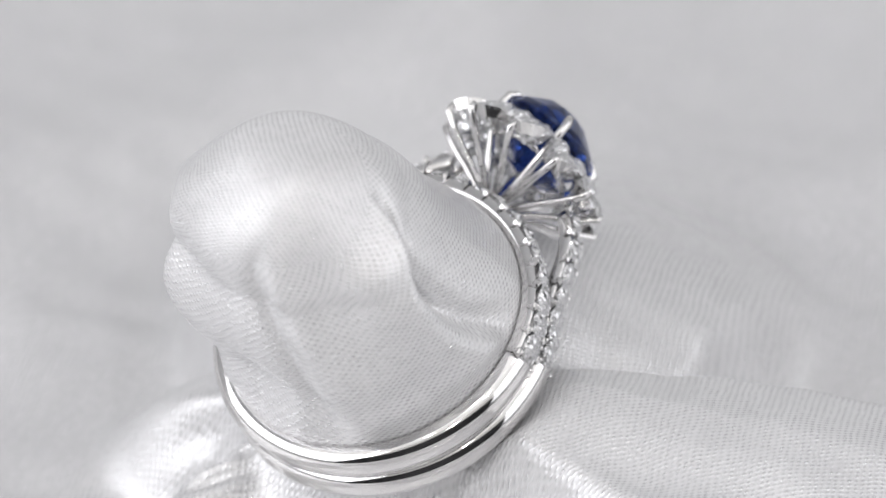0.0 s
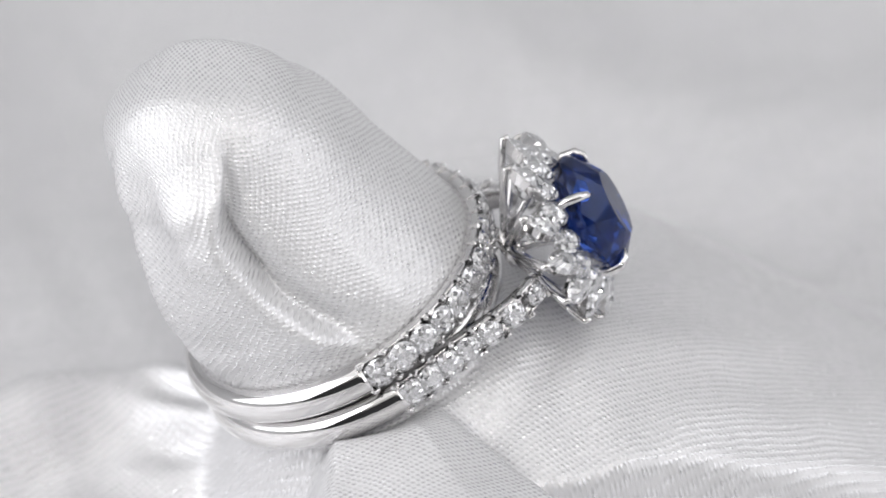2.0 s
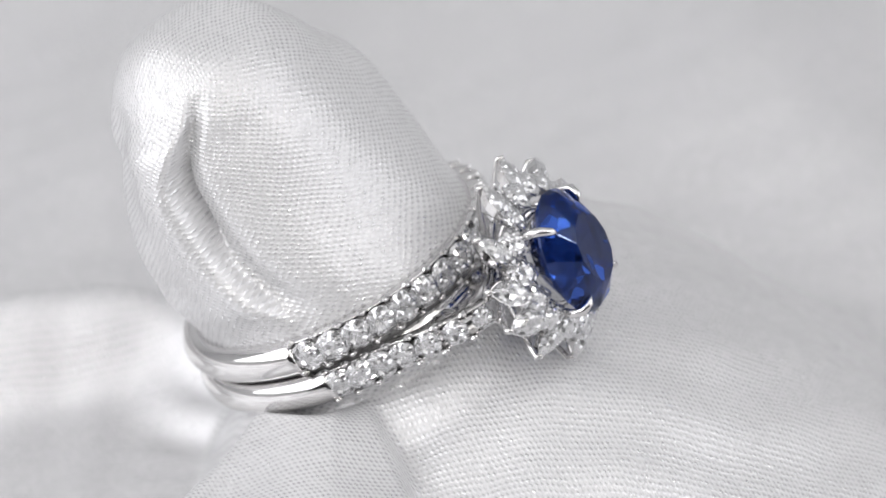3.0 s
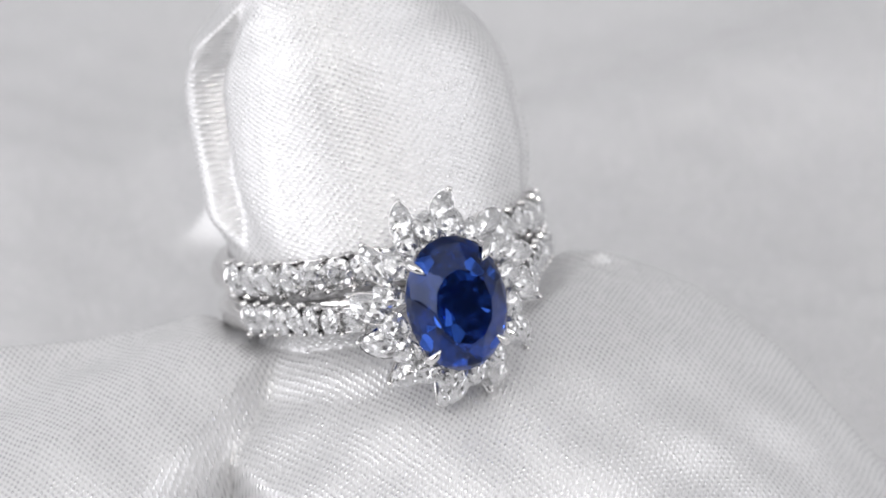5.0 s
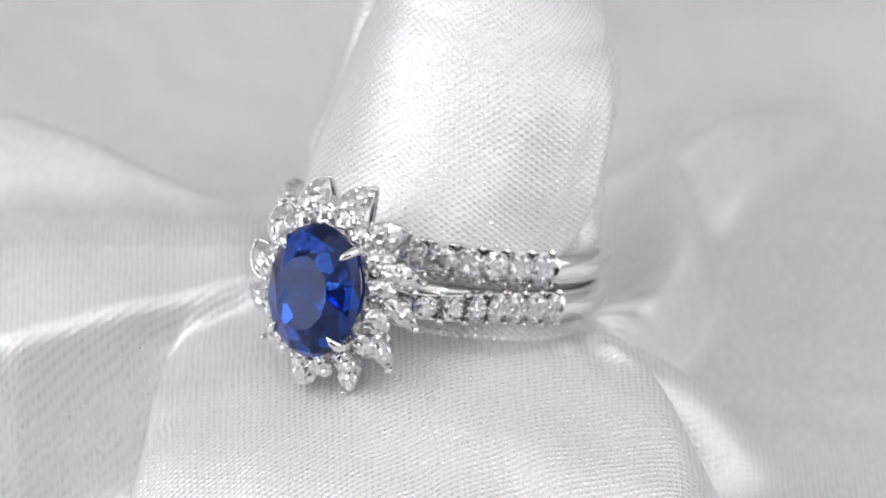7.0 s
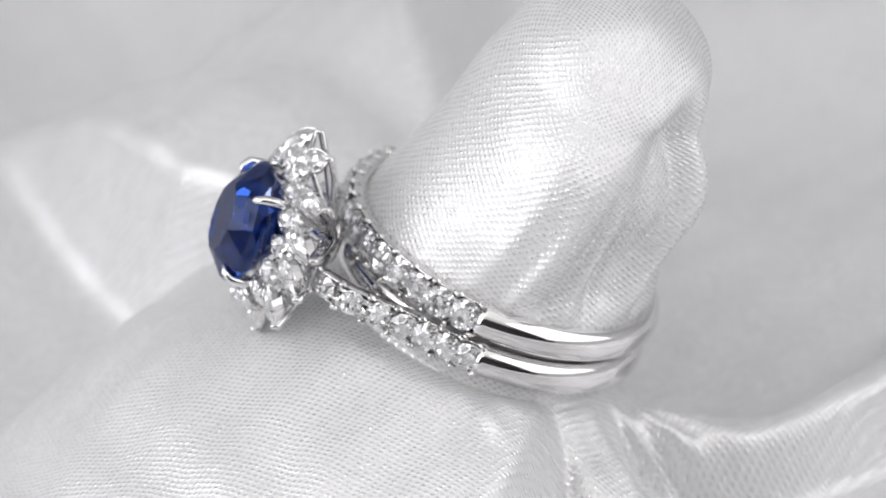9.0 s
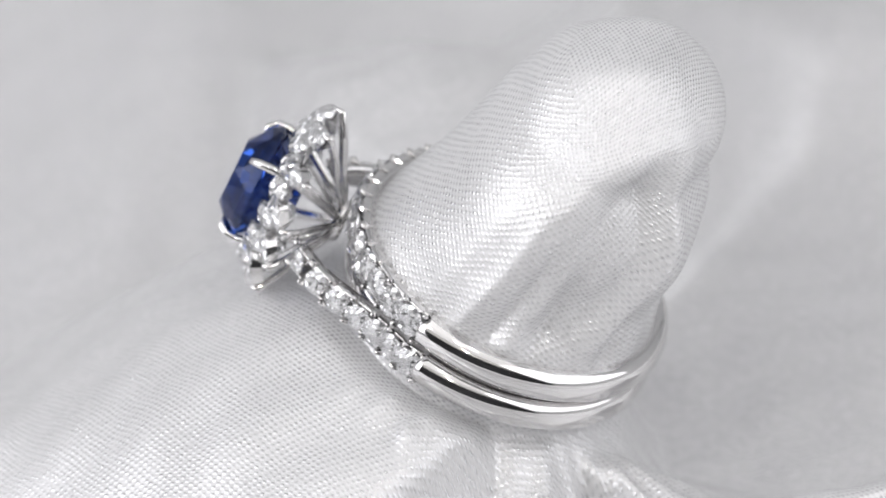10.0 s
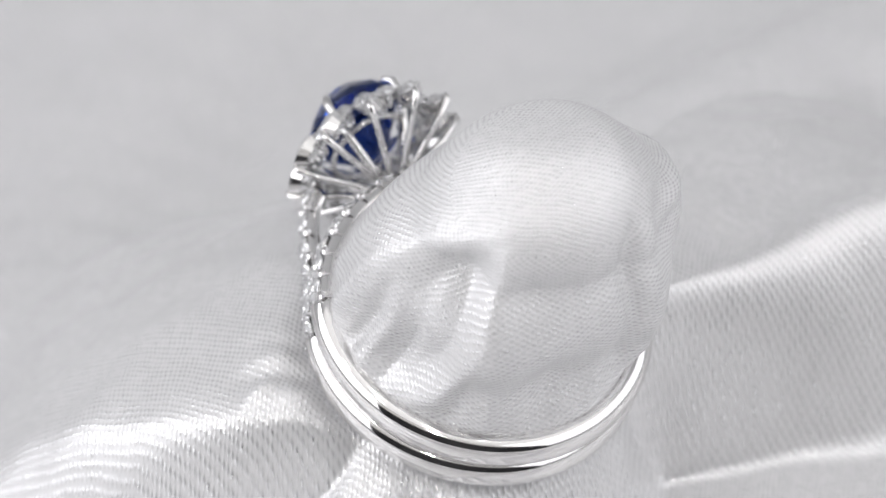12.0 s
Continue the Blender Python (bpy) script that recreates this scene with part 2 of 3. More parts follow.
def drape(x, y):
    """Height of the lying cloth in mm."""
    px, py = x - CENTRE.x, y - CENTRE.y
    r, az = math.hypot(px, py), math.degrees(math.atan2(py, px))
    zs = [-17.2]
    # broad pad under the head; its rims draw together farther out
    d = wrap(az - 68)
    pad = -3.4 - 0.30 * max(0, r - 11) - 0.016 * max(0, r - 15) ** 2 - 0.0006 * d * d
    near = interp(r, [(10, -80), (15, -80), (20, -57), (24, -47), (29, -38), (40, -24), (60, -12)])[0]
    rear = interp(r, [(10, 72), (14, 64), (24, 45), (30, 38), (60, 34)])[0]
    edge = smoothstep(near - 6, near + 7, d) * (1 - smoothstep(rear - 8, rear + 16, d))
    zs.append(-20 + (pad + 20) * edge)
    # small puffed fold at the rear rim of the pad
    da = radians(wrap(az - 119 - 1.5 * (r - 12))) * r
    zs.append(-20 + 14.4 * bell(da, 2.2) * bell(r - 12.4, 3.6))
    # wide fold beside the pad: a ridge, a long slope on one side and a cut edge
    ca, sa = math.cos(radians(-22)), math.sin(radians(-22))
    u, w = px * ca + py * sa, -px * sa + py * ca
    top = -4.5 - 0.025 * max(0, u - 11) - 0.02 * max(0, min(u, 52) - 26) ** 2
    if w > 0:
        flank = min(6.0, max(1.5, 1.5 + 0.32 * (u - 10)))
        side = top - 0.24 * min(w, flank) - 0.03 * (math.sqrt(min(w, flank) ** 2 + 4) - 2)
        side -= (side + 20) * (1 - bell(max(0, w - flank), 3.6))
    else:
        side = top - 1.1 * bell(w + 6, 3.5) + 1.6 * smoothstep(-6, -15, w) - 0.012 * max(0, -w - 15) ** 2
    cut = smoothstep(-67, -44, az) if az < 120 else 0.0
    zs.append(-20 + (side + 20) * cut * smoothstep(1, 8, u))
    # thin curling fold behind the finger
    d = wrap(az - (184 + 2.4 * (min(r, 25) - 9)))
    lat = radians(d) * r
    zs.append(-20 + (9.4 - 0.05 * r - 1.4 * bell(r - 14, 5)) * bell(lat, 2.6 if d < 0 else 7.0) * smoothstep(3, 9, r) * (1 - smoothstep(30, 55, r)))
    # low fold between pad and back
    d = wrap(az - 150)
    zs.append(-20 + 10.0 * bell(radians(d) * r, 5.0) * (1 - smoothstep(10, 24, r)))
    k = 0.8
    z = math.log(sum(math.exp((v + 20) / k) for v in zs)) * k - 20 - 0.1
    # pleats that run out from under the ring
    back = smoothstep(95, 125, az % 360) * (1 - smoothstep(215, 250, az % 360))
    fan = radians(az) * 15 + 1.6 * math.sin(radians(az) * 4) + 0.10 * r
    z += (0.06 + 0.94 * back) * 0.5 * (0.6 - 1.3 * math.sin(fan) ** 2) * bell(r - 10.4, 2.7)
    # shallow dents all over
    z += 0.16 * math.sin(0.9 * x + 0.4 * y + 1.2 * math.sin(0.35 * y)) * math.sin(0.5 * y - 0.3 * x) * smoothstep(9, 14, r)
    # wide soft folds farther out
    far = smoothstep(16, 40, r)
    z += far * (2.9 * (0.45 - math.sqrt(0.02 + math.sin(0.075 * x + 0.035 * y + 0.9 * math.sin(0.05 * y) + 0.4) ** 2)) + 2.7 * (0.45 - math.sqrt(0.02 + math.sin(0.02 * x - 0.08 * y + 1.1 + 0.8 * math.sin(0.06 * x)) ** 2)))
    return z


# a, centre across h, half width across s, half width across h
SPINE = [(-6.0, 0.0, 8.2, 8.1), (0.0, 0.0, 8.25, 8.25), (3.0, -0.3, 8.2, 7.8), (6.0, -0.7, 8.1, 7.3), (10.0, -0.82, 7.7, 6.1), (12.0, -0.92, 7.3, 5.3), (14.0, -1.4, 6.8, 5.0)]
TIP = 17.95
CAP = 15.2


def spine(a):
    if a <= 12:
        return interp(a, SPINE)
    q = min(1.0, (a - 12) / (TIP - 12))
    k = (1 - q ** 2.3) ** 0.5
    return -0.92 - 1.25 * q, 7.3 * k, 5.3 * k


def dome(a):
    """Length over the rounded tip from its end down to a, mm."""
    total, last = 0.0, None
    for i in range(25):
        p = (spine(a + (TIP - a) * i / 24)[1], a + (TIP - a) * i / 24)
        total += math.dist(p, last) if last else 0.0
        last = p
    return total


# slow swelling of the finger: angle from the tip, then mean, towards h, towards s, and the two-lobed terms
SWELL = [(0, -0.0411, -0.0019, -0.0098, -0.0650, 0.0336), (35, -0.0357, 0.0370, -0.0236, 0.0721, -0.0117), (70, 0.0475, -0.0404, 0.1008, -0.0158, -0.0331), (105, -0.0239, 0.0612, 0.0285, -0.0556, -0.0005)]


def swell(s, h, a):
    """Scale about a point inside the finger."""
    th = math.degrees(math.atan2(math.hypot(s, h + 0.6), a - 6))
    ph = math.atan2(s, h + 0.6)
    round_ = smoothstep(4, 22, th)
    k = 0.0
    for at, c0, c1, c2, c3, c4 in SWELL:
        k += bell(th - at, 26) * (c0 + round_ * (c1 * math.cos(ph) + c2 * math.sin(ph) + c3 * math.cos(2 * ph) + c4 * math.sin(2 * ph)))
    return 1 + k * smoothstep(0.3, 4.5, a)


def finger(phi, a):
    """Point of the finger in the ring's frame, mm. phi from h towards s."""
    c, ws, wh = spine(a)
    deg = math.degrees(phi)
    lift = 0.0
    # the front panel dives under an overlapping one along a sharp crease
    line = interp(a, [(0, -68), (2, -75), (5.3, -85), (8.5, -89), (11.3, -89), (13, -78), (14.5, -62), (16, -52)])[0]
    d = wrap(deg - line)
    up = smoothstep(0.8, 3.5, a) * (1 - smoothstep(13.0, 15.4, a))
    lift += up * (0.85 * (1 - smoothstep(-3.5, 1.0, d)) * smoothstep(-110, -25, d) - 0.75 * bell(d - 4, 7) + 0.25 * bell(d + 7, 5))
    # narrow dark slit below the upper end of the crease
    lift -= 0.8 * bell(d - 1.2, 2.4) * smoothstep(5.5, 8, a) * (1 - smoothstep(11, 13, a))
    # teardrop hollow with a rolled rim on the other side
    d = wrap(deg - 102 - 1.3 * a) / 25
    q = math.hypot(d, (a - 7.4) / 7.3)
    rear = smoothstep(-0.7, 0.5, d + 0.35 * (a - 7.4) / 7.3)
    lift -= 1.35 * (1 - smoothstep(0.25 + 0.30 * rear, 1.35 - 0.2 * rear, q)) * smoothstep(0.5, 2.5, a)
    lift += 0.28 * bell(q - 1.18, 0.27) * rear * smoothstep(0.5, 3, a)
    # upright pleats that the ring presses into the cloth
    pinch = (1 - smoothstep(3.5, 11, a)) * smoothstep(0.4, 1.5, a)
    for at, w, k in ((60, 5, 0.16), (76, 4, 0.34), (88, 3.5, -0.40), (97, 4, 0.36), (107, 3.5, -0.30), (137, 4, -0.35), (150, 6, 0.3), (172, 7, -0.3), (-165, 6, 0.25), (-52, 6, 0.12)):
        lift += k * pinch * bell(wrap(deg - at - 0.5 * (a - 2)), w)
    # loose flap beyond the crease
    line = interp(a, [(0, -150), (5, -128), (10, -112), (14, -100)])[0]
    lift += 0.95 * bell(wrap(deg - line), 26) * smoothstep(0.0, 7, a) * (1 - smoothstep(10.5, 17.6, a))
    # its rear edge: a rolled ridge with a groove behind it, and a slack hollow inside
    line = interp(a, [(0, -139), (5, -141), (8.5, -143), (11.5, -149), (15, -146), (17, -130)])[0]
    d = wrap(deg - line)
    edge = smoothstep(0.6, 4, a) * (1 - smoothstep(13.5, 16.6, a))
    lift += edge * (0.55 * bell(d, 8.5) - 0.40 * bell(d + 12, 5.0) - 0.35 * bell(d - 25, 11))
    # the cloth fills the ring and swells a little above it
    lift += 0.24 * smoothstep(-2, 0.2, a) * (1 - smoothstep(2, 6, a))
    # soft waves
    lift += 0.10 * smoothstep(0.5, 3, a) * (1 - smoothstep(12.5, 17.5, a)) * math.sin(5 * phi + 0.35 * a)
    s, h = (ws + lift) * math.sin(phi), c + (wh + lift) * math.cos(phi)
    k = swell(s, h, a)
    return s * k, -0.6 + (h + 0.6) * k, 6 + (a - 6) * k


def cloth():
    AZ = 420
    stations = [12 + (TIP - 12) * math.sin(math.pi / 2 * i / 46) ** 0.9 for i in range(46, 0, -1)]
    stations += [12 - 16.5 * i / 68 for i in range(0, 69)]
    verts, uvs = [], []
    for a in stations:
        over = dome(a)
        for j in range(AZ):
            phi = math.tau * j / AZ - math.pi
            s, h, n_ = finger(phi, a)
            verts.append((CENTRE + s * S + h * H + n_ * N) * MM)
            uvs.append((phi * 7.6, a) if a <= CAP else (over * math.sin(phi), 60 + over * math.cos(phi)))
    rows = len(stations)
    cap = sum(a > CAP for a in stations) - 1
    base = [verts[(rows - 1) * AZ + j] / MM for j in range(AZ)]
    steps = [0.25, 0.5, 0.8, 1.1, 1.5] + [1.5 + 20 * (i / 60) ** 1.15 for i in range(1, 61)] + [21.5 + 90 * (i / 50) ** 1.4 for i in range(1, 51)]
    for q in steps:
        for j in range(AZ):
            b = base[j]
            d = Vector((b.x - CENTRE.x, b.y - CENTRE.y, 0))
            # spread the rays evenly as they leave the finger
            phi = math.tau * j / AZ - math.pi
            az = math.atan2(H.y, H.x) + phi
            even = Vector((math.cos(az), math.sin(az), 0))
            way = d.normalized().lerp(even, smoothstep(0, 12, q)).normalized()
            p = Vector((CENTRE.x, CENTRE.y, 0)) + way * (d.length + q)
            z = drape(p.x, p.y)
            p.z = b.z + (z - b.z) * smoothstep(-0.6, 3.4, q)
            verts.append(p * MM)
            uvs.append((p.x * 0.8 + p.y * 0.6, -p.x * 0.6 + p.y * 0.8 + 40))
    rows += len(steps)
    faces = []
    for i in range(rows - 1):
        for j in range(AZ):
            k = (j + 1) % AZ
            faces.append((i * AZ + j, (i + 1) * AZ + j, (i + 1) * AZ + k, i * AZ + k))
    me = bpy.data.meshes.new("satin_cloth")
    me.from_pydata([tuple(v) for v in verts], [], faces)
    layer = me.uv_layers.new(name="weave")
    split = len(stations) - 1
    flat = []
    for fi, f in enumerate(faces):
        i, j = divmod(fi, AZ)
        seam = j == AZ - 1
        for c, v in enumerate(f):
            u, w = uvs[v]
            if i == cap and c in (1, 2):
                phi = math.tau * (v % AZ) / AZ - math.pi
                over = dome(stations[i + 1])
                u, w = over * math.sin(phi), 60 + over * math.cos(phi)
            elif i == split and c in (0, 3):
                p = verts[v] / MM
                u, w = p.x * 0.8 + p.y * 0.6, -p.x * 0.6 + p.y * 0.8 + 40
            elif seam and cap < i < split and c in (2, 3):
                u += math.tau * 7.6
            flat += [u, w]
    layer.data.foreach_set("uv", flat)
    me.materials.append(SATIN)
    for p in me.polygons:
        p.use_smooth = True
    ob = new("satin_cloth", me)
    return tagged(ob, "white satin cloth draped in folds over a finger-shaped stand", "cloth")


CLOTH = cloth()


# ---- rings ----
def band_section(width, thick, steps=14):
    """Closed outline (a, r) of a band: flat inside, domed outside, rounded corners. r from the inner radius."""
    pts = []
    hw = width / 2
    for i in range(steps + 1):
        t = math.pi * i / steps
        pts.append((-hw * math.cos(t), thick * (0.28 + 0.72 * math.sin(t))))
    pts += [(hw, thick * 0.12), (hw * 0.9, 0.0), (-hw * 0.9, 0.0), (-hw, thick * 0.12)]
    return pts


def at_angle(deg, r, a):
    """Point in the ring's frame (metres): deg from the head direction towards s."""
    t = radians(deg)
    return Vector((r * math.cos(t), r * math.sin(t), a)) * MM


def channel_section(width, thick):
    """Outline (a, r) of a U-shaped channel that holds a row of stones."""
    hw, rail = width / 2, 0.17
    top = thick * 1.0
    return [(-hw + 0.1, 0.06), (-hw + 0.06, top * 0.9), (-hw + 0.12, top), (-hw + rail, top * 0.92), (-hw + rail + 0.08, 0.25), (0, 0.2), (hw - rail - 0.08, 0.25), (hw - rail, top * 0.92),
            (hw - 0.12, top), (hw - 0.06, top * 0.9), (hw - 0.1, 0.06), (hw - 0.18, 0.0), (-hw + 0.18, 0.0)]


def sweep_band(first, last, step, spec, section=band_section):
    """Band from angle first to last; spec(deg) -> inner radius, centre a, width, thickness."""
    bm = bmesh.new()
    n = int(round((last - first) / step))
    closed = abs(last - first - 360) < 1e-6
    rings = []
    for i in range(n + (0 if closed else 1)):
        deg = first + (last - first) * i / n
        r, a, w, th = spec(deg)
        rings.append([bm.verts.new(at_angle(deg, r + y, a + x)) for x, y in section(w, th)])
    m = len(rings[0])
    pairs = list(zip(rings, rings[1:])) + ([(rings[-1], rings[0])] if closed else [])
    for p, q in pairs:
        for k in range(m):
            bm.faces.new((p[k], q[k], q[(k + 1) % m], p[(k + 1) % m]))
    if not closed:
        bm.faces.new(rings[0])
        bm.faces.new(rings[-1][::-1])
    bmesh.ops.recalc_face_normals(bm, faces=bm.faces[:])
    return bm


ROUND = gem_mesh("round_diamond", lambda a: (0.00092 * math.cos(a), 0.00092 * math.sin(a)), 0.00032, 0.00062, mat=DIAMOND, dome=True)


def marquise(a, length=1.34, width=0.88):
    c, s = math.cos(a), math.sin(a)
    return (width * MM * math.copysign(abs(c) ** 1.5, c), length * MM * s)


def bead_mesh(low, wide, size):
    """A prong: a fluted wedge with its point down the wall and a small bright bead on top."""
    bm = bmesh.new()
    path = [Vector((0, 0, z)) * MM for z in (-low, -0.5 * low, -0.12, -0.02, 0.06, 0.13, 0.17)]
    tube(bm, path, [k * MM for k in (0.02, wide * 0.5, wide, wide * 0.75, size, size * 0.8, size * 0.3)], 6)
    for v in bm.verts:
        if v.co.z < -0.00001:
            v.co.y *= 0.6
    me = bpy.data.meshes.new("prong")
    bm.to_mesh(me)
    bm.free()
    me.materials.append(PLATINUM)
    for p in me.polygons:
        p.use_smooth = abs(p.normal.z) > 0.6
    return me


PRONG = bead_mesh(0.66, 0.32, 0.15)
BEAD = bead_mesh(0.30, 0.20, 0.19)


def local(deg, r, a, out, lean=0.0):
    """Pose with z outwards at an angle round the ring; out tilts z along the band, lean along the axis (degrees)."""
    t = radians(deg)
    z = Vector((math.cos(t), math.sin(t), 0))
    x = Vector((-math.sin(t), math.cos(t), 0))
    y = z.cross(x)
    m = Matrix((x, y, z)).transposed().to_4x4()
    m = m @ Euler((radians(lean), radians(out), 0)).to_matrix().to_4x4()
    m.translation = at_angle(deg, r, a)
    return m


def pave(parent, first, last, count, spec, rnd, taper=lambda deg: 1.0):
    """A row of round stones with small prongs on both edges."""
    for i in range(count):
        deg = first + (last - first) * (i + 0.5) / count
        r, a, w, th = spec(deg)
        r2 = spec(deg + 1)[0]
        slope = -math.degrees(math.atan2(r2 - r, r * radians(1)))
        k = taper(deg)
        m = local(deg, r + th + 0.12, a, slope + rnd.uniform(-7, 7), rnd.uniform(-8, 8)) @ Matrix.Rotation(rnd.uniform(0, 1), 4, "Z") @ Matrix.Scale(k, 4)
        tagged(shared("diamond", ROUND, parent, m), "round brilliant-cut clear diamond")
    for i in range(count + 1):
        deg = first + (last - first) * i / count
        r, a, w, th = spec(deg)
        for side in (-1, 1):
            m = local(deg, r + th + 0.12, a + side * w * 0.47, 0, side * 6)
            shared("prong", PRONG, parent, m)


def wedding_band():
    ring = new("wedding_band")
    tagged(ring, "platinum wedding band with round diamonds on the satin finger", "ring")
    ring.matrix_basis = RING
    rnd = random.Random(3)

    def plain(deg):
        return 8.4, -0.28, 1.98, 1.25

    def seat(deg):
        return 8.4, -0.18, 2.0, 0.85

    part("shank", sweep_band(67, 281, 2, plain), PLATINUM, ring, smooth=True)
    row = part("diamond_setting", sweep_band(-79, 67, 2, seat, channel_section), PLATINUM, ring, smooth=True)
    pave(row, -78.6, 66.6, 16, seat, rnd)
    return ring


def engagement_ring():
    ring = new("engagement_ring")
    tagged(ring, "platinum cathedral ring with an oval blue sapphire and diamond halo", "ring")
    ring.matrix_basis = RING
    rnd = random.Random(5)

    def plain(deg):
        return 8.4, -2.45, 1.98, 1.25

    def rise(deg):
        k = smoothstep(66, 16, abs(deg))
        return 8.4 + 3.1 * k ** 1.8, -2.42 + 0.1 * k, 1.9 - 0.4 * k, 0.85

    def under(deg):
        return 8.4, -2.45, 1.7, 0.55

    part("shank", sweep_band(72, 288, 2, plain), PLATINUM, ring, smooth=True)
    west = part("shoulder", sweep_band(-73, -20, 1.5, rise, channel_section), PLATINUM, ring, smooth=True)
    east = part("shoulder", sweep_band(20, 73, 1.5, rise, channel_section), PLATINUM, ring, smooth=True)
    part("bridge", sweep_band(-60, 60, 2, under), PLATINUM, ring, smooth=True)
    pave(west, -72.6, -20, 7, rise, rnd, lambda deg: 0.70 + 0.25 * smoothstep(15, 60, abs(deg)))
    pave(east, 20, 72.6, 7, rise, rnd, lambda deg: 0.70 + 0.25 * smoothstep(15, 60, abs(deg)))
    head(ring, rnd)
    return ring


AC = -2.05   # head centre along the finger, mm


def head_point(x, y, h):
    """Head frame: x across, y along the finger from the head's centre, h outwards; metres in the ring's frame."""
    return Vector((h, x, AC + y)) * MM


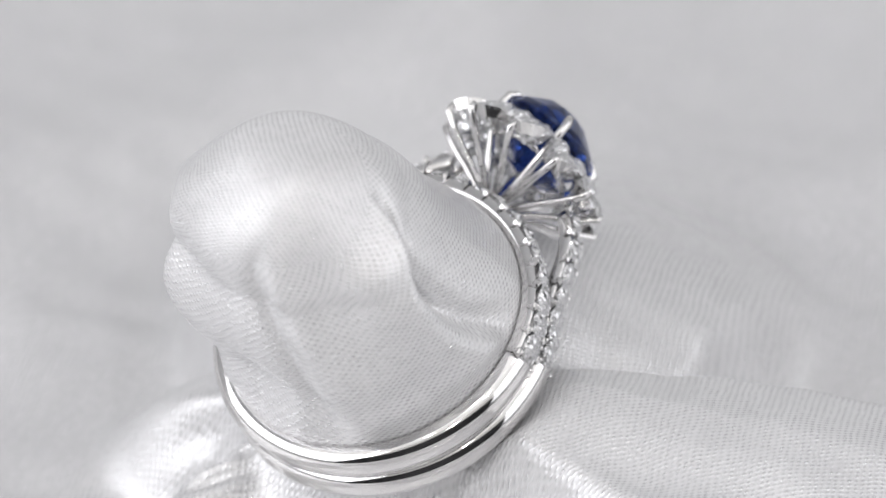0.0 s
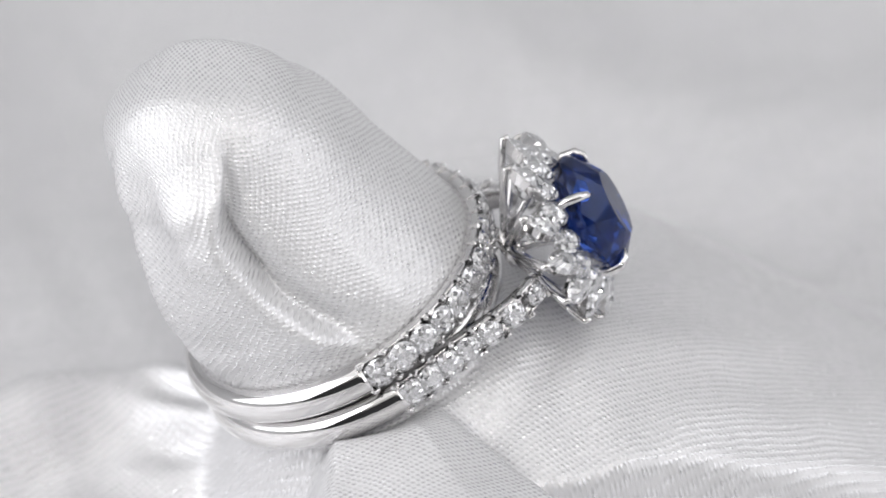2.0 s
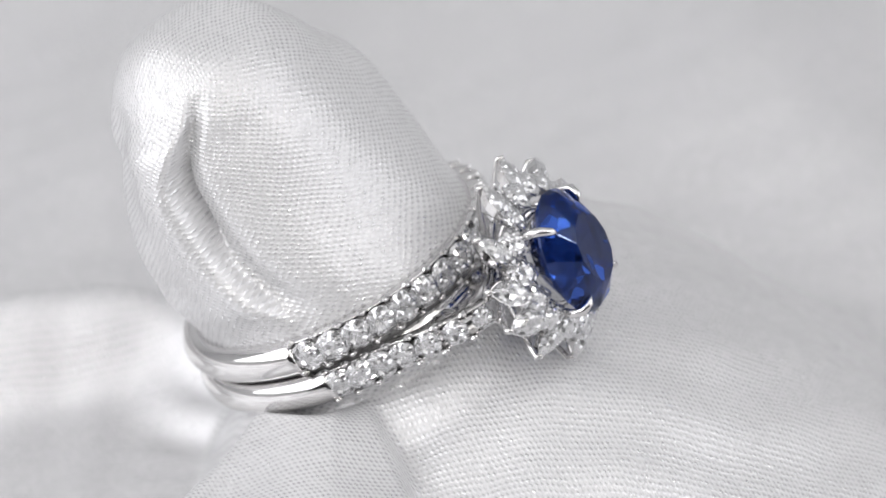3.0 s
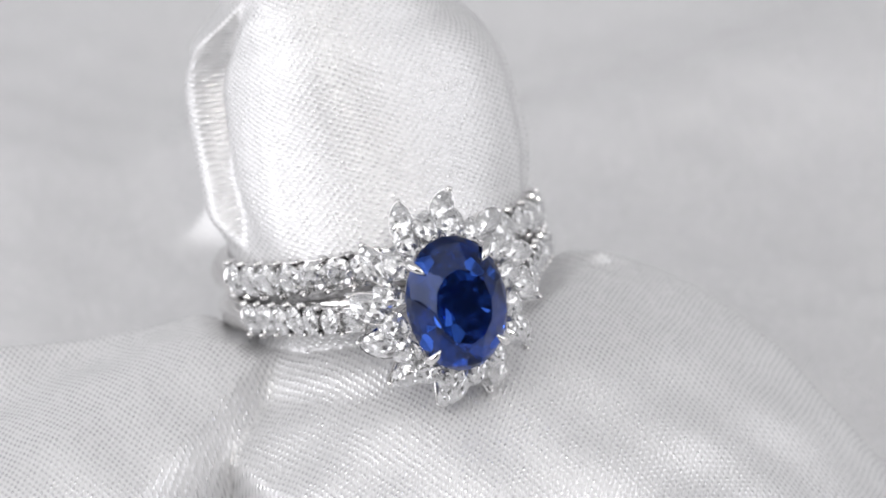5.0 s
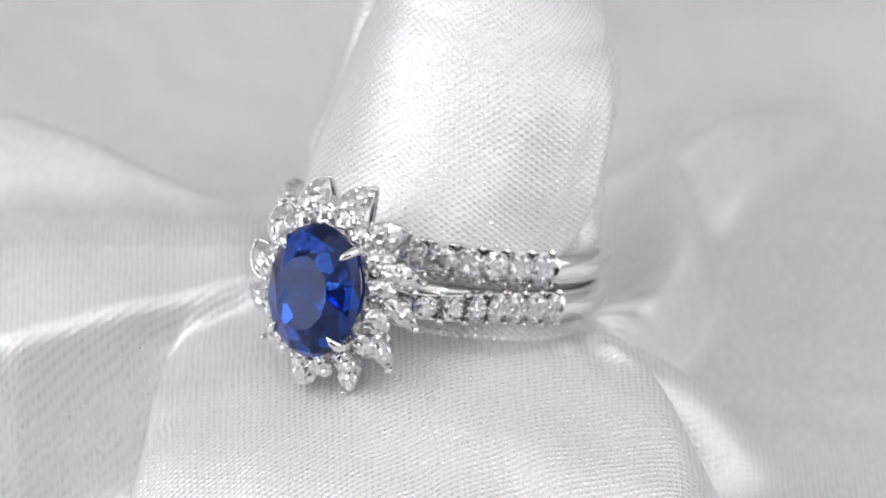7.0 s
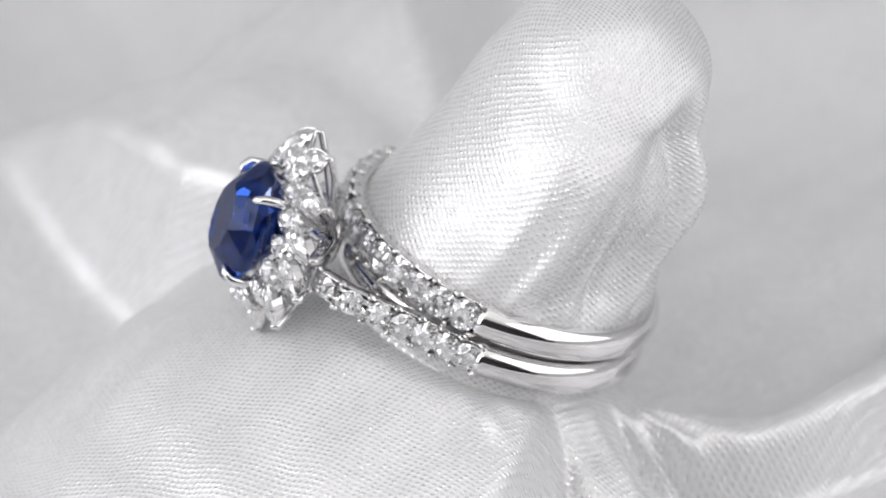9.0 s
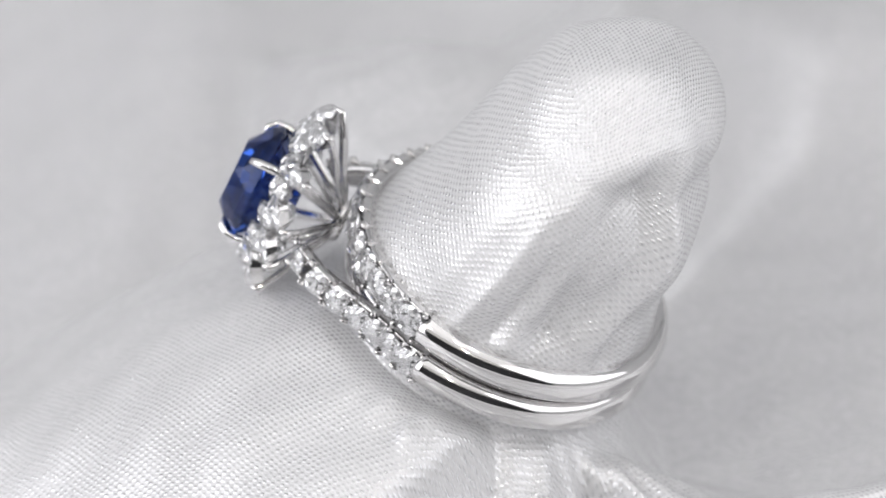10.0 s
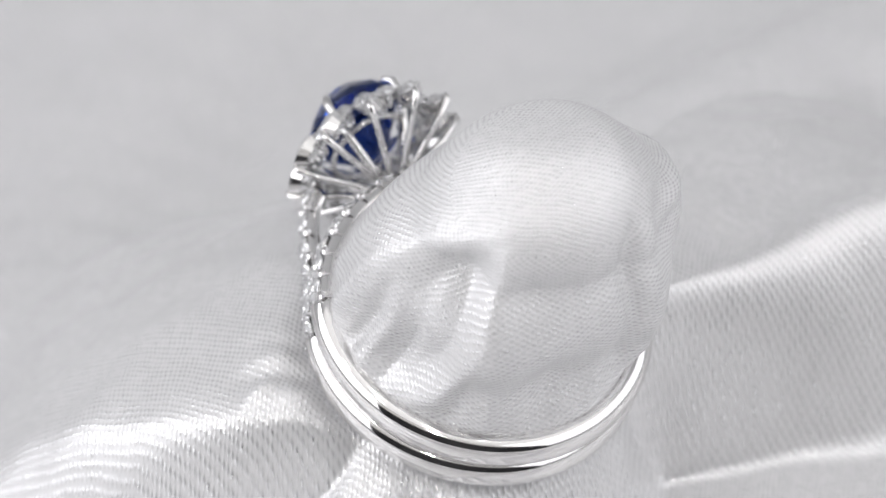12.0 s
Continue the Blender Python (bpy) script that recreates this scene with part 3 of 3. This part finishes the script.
def head(ring, rnd):
    # basket: a broad foot and an upper rail carry all the prongs
    for name, h, k, r in (("basket", 9.75, 0.30, 0.34), ("basket_rail", 13.1, 0.86, 0.20)):
        bm = bmesh.new()
        loop = [head_point(2.5 * k * math.cos(a), 3.35 * k * math.sin(a), h) for a in (math.tau * i / 32 for i in range(33))]
        tube(bm, loop, [r * MM] * 33, 7, ends=False)
        ob = part(name, bm, PLATINUM, ring if name == "basket" else base, smooth=True)
        base = ob if name == "basket" else base
    ring = base
    # centre stone
    stone = gem_mesh("sapphire", lambda a: (2.78 * MM * math.cos(a), 3.68 * MM * math.sin(a)), 1.5 * MM, 2.5 * MM, mat=SAPPHIRE, table=0.56, n=24, culet=0.3, dome=True, stagger=True)
    turn_up = Matrix(((0, 0, 1), (1, 0, 0), (0, 1, 0))).to_4x4()   # stone x -> s, y -> a, z -> h
    m = turn_up.copy()
    m.translation = head_point(0, 0, 14.8)
    ob = shared("sapphire", stone, ring, m)
    tagged(ob, "deep blue oval faceted sapphire")
    # four double prongs of the stone
    for sx in (-1, 1):
        for sy in (-1, 1):
            path = [head_point(sx * 0.5, sy * 0.5, 9.7), head_point(sx * 1.15, sy * 1.3, 11.2), head_point(sx * 1.8, sy * 2.2, 12.9), head_point(sx * 2.16, sy * 2.66, 14.45),
                    head_point(sx * 2.13, sy * 2.62, 15.2), head_point(sx * 1.88, sy * 2.36, 15.58), head_point(sx * 1.58, sy * 2.05, 15.7)]
            bm = bmesh.new()
            tube(bm, path, [0.30 * MM, 0.26 * MM, 0.25 * MM, 0.27 * MM, 0.27 * MM, 0.22 * MM, 0.06 * MM], 9)
            part("claw_prong", bm, PLATINUM, ring, smooth=True)
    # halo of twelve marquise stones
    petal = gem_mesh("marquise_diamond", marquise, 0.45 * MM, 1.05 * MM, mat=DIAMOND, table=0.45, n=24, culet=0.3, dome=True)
    bm = bmesh.new()
    loops = []
    for k, z in ((1.05, 0.03), (0.72, -0.55), (0.62, -0.55), (0.95, 0.03)):
        loops.append([bm.verts.new((marquise(q)[0] * k, marquise(q)[1] * k, z * MM)) for q in (math.tau * i / 18 for i in range(18))])
    for p, q in zip(loops, loops[1:] + loops[:1]):
        for i in range(18):
            bm.faces.new((p[i], p[(i + 1) % 18], q[(i + 1) % 18], q[i]))
    bmesh.ops.recalc_face_normals(bm, faces=bm.faces[:])
    seat = bpy.data.meshes.new("stone_seat")
    bm.to_mesh(seat)
    bm.free()
    seat.materials.append(PLATINUM)
    tips = [(1.45, 5.65), (3.9, 3.85), (5.15, 1.28)]
    all_tips = [(sx * x, sy * y) for x, y in tips for sx in (-1, 1) for sy in (-1, 1)]
    # smaller stones fill the gaps next to the sapphire
    for i in range(16):
        a = math.tau * (i + 0.35) / 16
        ca, sa = math.cos(a), math.sin(a)
        at = head_point(3.42 * ca, 4.25 * sa, 13.65)
        yv = (head_point(4.4 * ca + 0.5 * sa, 5.2 * sa - 0.5 * ca, 12.9) - at).normalized()
        xv = yv.cross(Vector((1, 0, 0))).normalized()
        m = Matrix((xv, yv, xv.cross(yv))).transposed().to_4x4()
        m.translation = at
        shared("inner_halo_diamond", petal, ring, m @ Matrix.Rotation(radians(rnd.uniform(-16, 16)), 4, "Y") @ Matrix.Diagonal((0.86, 0.72, 0.85, 1)))
    for x, y in all_tips:
        tip = head_point(x, y, 12.3)
        ang = math.atan2(y, x) + math.pi - radians(27)     # the petals lean round like a pinwheel
        inner = head_point(x + 2.55 * math.cos(ang), y + 2.55 * math.sin(ang), 13.55)
        d = tip - inner
        yv = d.normalized()
        up = Vector((1, 0, 0))
        xv = yv.cross(up).normalized()
        zv = xv.cross(yv).normalized()
        m = Matrix((xv, yv, zv)).transposed().to_4x4()
        m.translation = inner.lerp(tip, 0.5) + zv * rnd.uniform(0.0, 0.0004)
        m = m @ Matrix.Rotation(radians(rnd.uniform(-14, 18)), 4, "Y") @ Matrix.Diagonal((0.86, 1.0, 1.0, 1))
        tagged(shared("halo_diamond", petal, ring, m), "pointed marquise-cut clear diamond")
        tagged(shared("stone_seat", seat, ring, m), "polished platinum cup under a marquise diamond")
        shared("halo_bead", BEAD, ring, Matrix.Translation(inner + zv * 0.00022) @ m.to_3x3().normalized().to_4x4())
        # arm that carries the stone, bent over its outer point
        bm = bmesh.new()
        foot = head_point(x * 0.12, y * 0.12, 9.9)
        mid = head_point(x * 0.52, y * 0.52, 10.9)
        path = [foot, foot.lerp(mid, 0.5) + Vector((-0.1, 0, 0)) * MM, mid, mid.lerp(tip, 0.55) + Vector((-0.12, 0, 0)) * MM, tip + yv * 0.00004, tip + zv * 0.00034 - yv * 0.00012]
        tube(bm, path, [0.26 * MM, 0.22 * MM, 0.20 * MM, 0.20 * MM, 0.21 * MM, 0.13 * MM], 8)
        part("halo_prong", bm, PLATINUM, ring, smooth=True)


BAND = wedding_band()
SOLITAIRE = engagement_ring()


# ---- the turntable carries cloth and rings round ----
def motions():
    times = [i * 0.5 for i in range(25)]
    walk(CLOTH, [(t, pose(0, 0, 0, 0, 0, turn(t))) for t in times])
    walk(BAND, [(t, pose(0, 0, 0, 0, 0, turn(t)) @ RING) for t in times])
    walk(SOLITAIRE, [(t, pose(0, 0, 0, 0, 0, turn(t)) @ RING) for t in times])


motions()
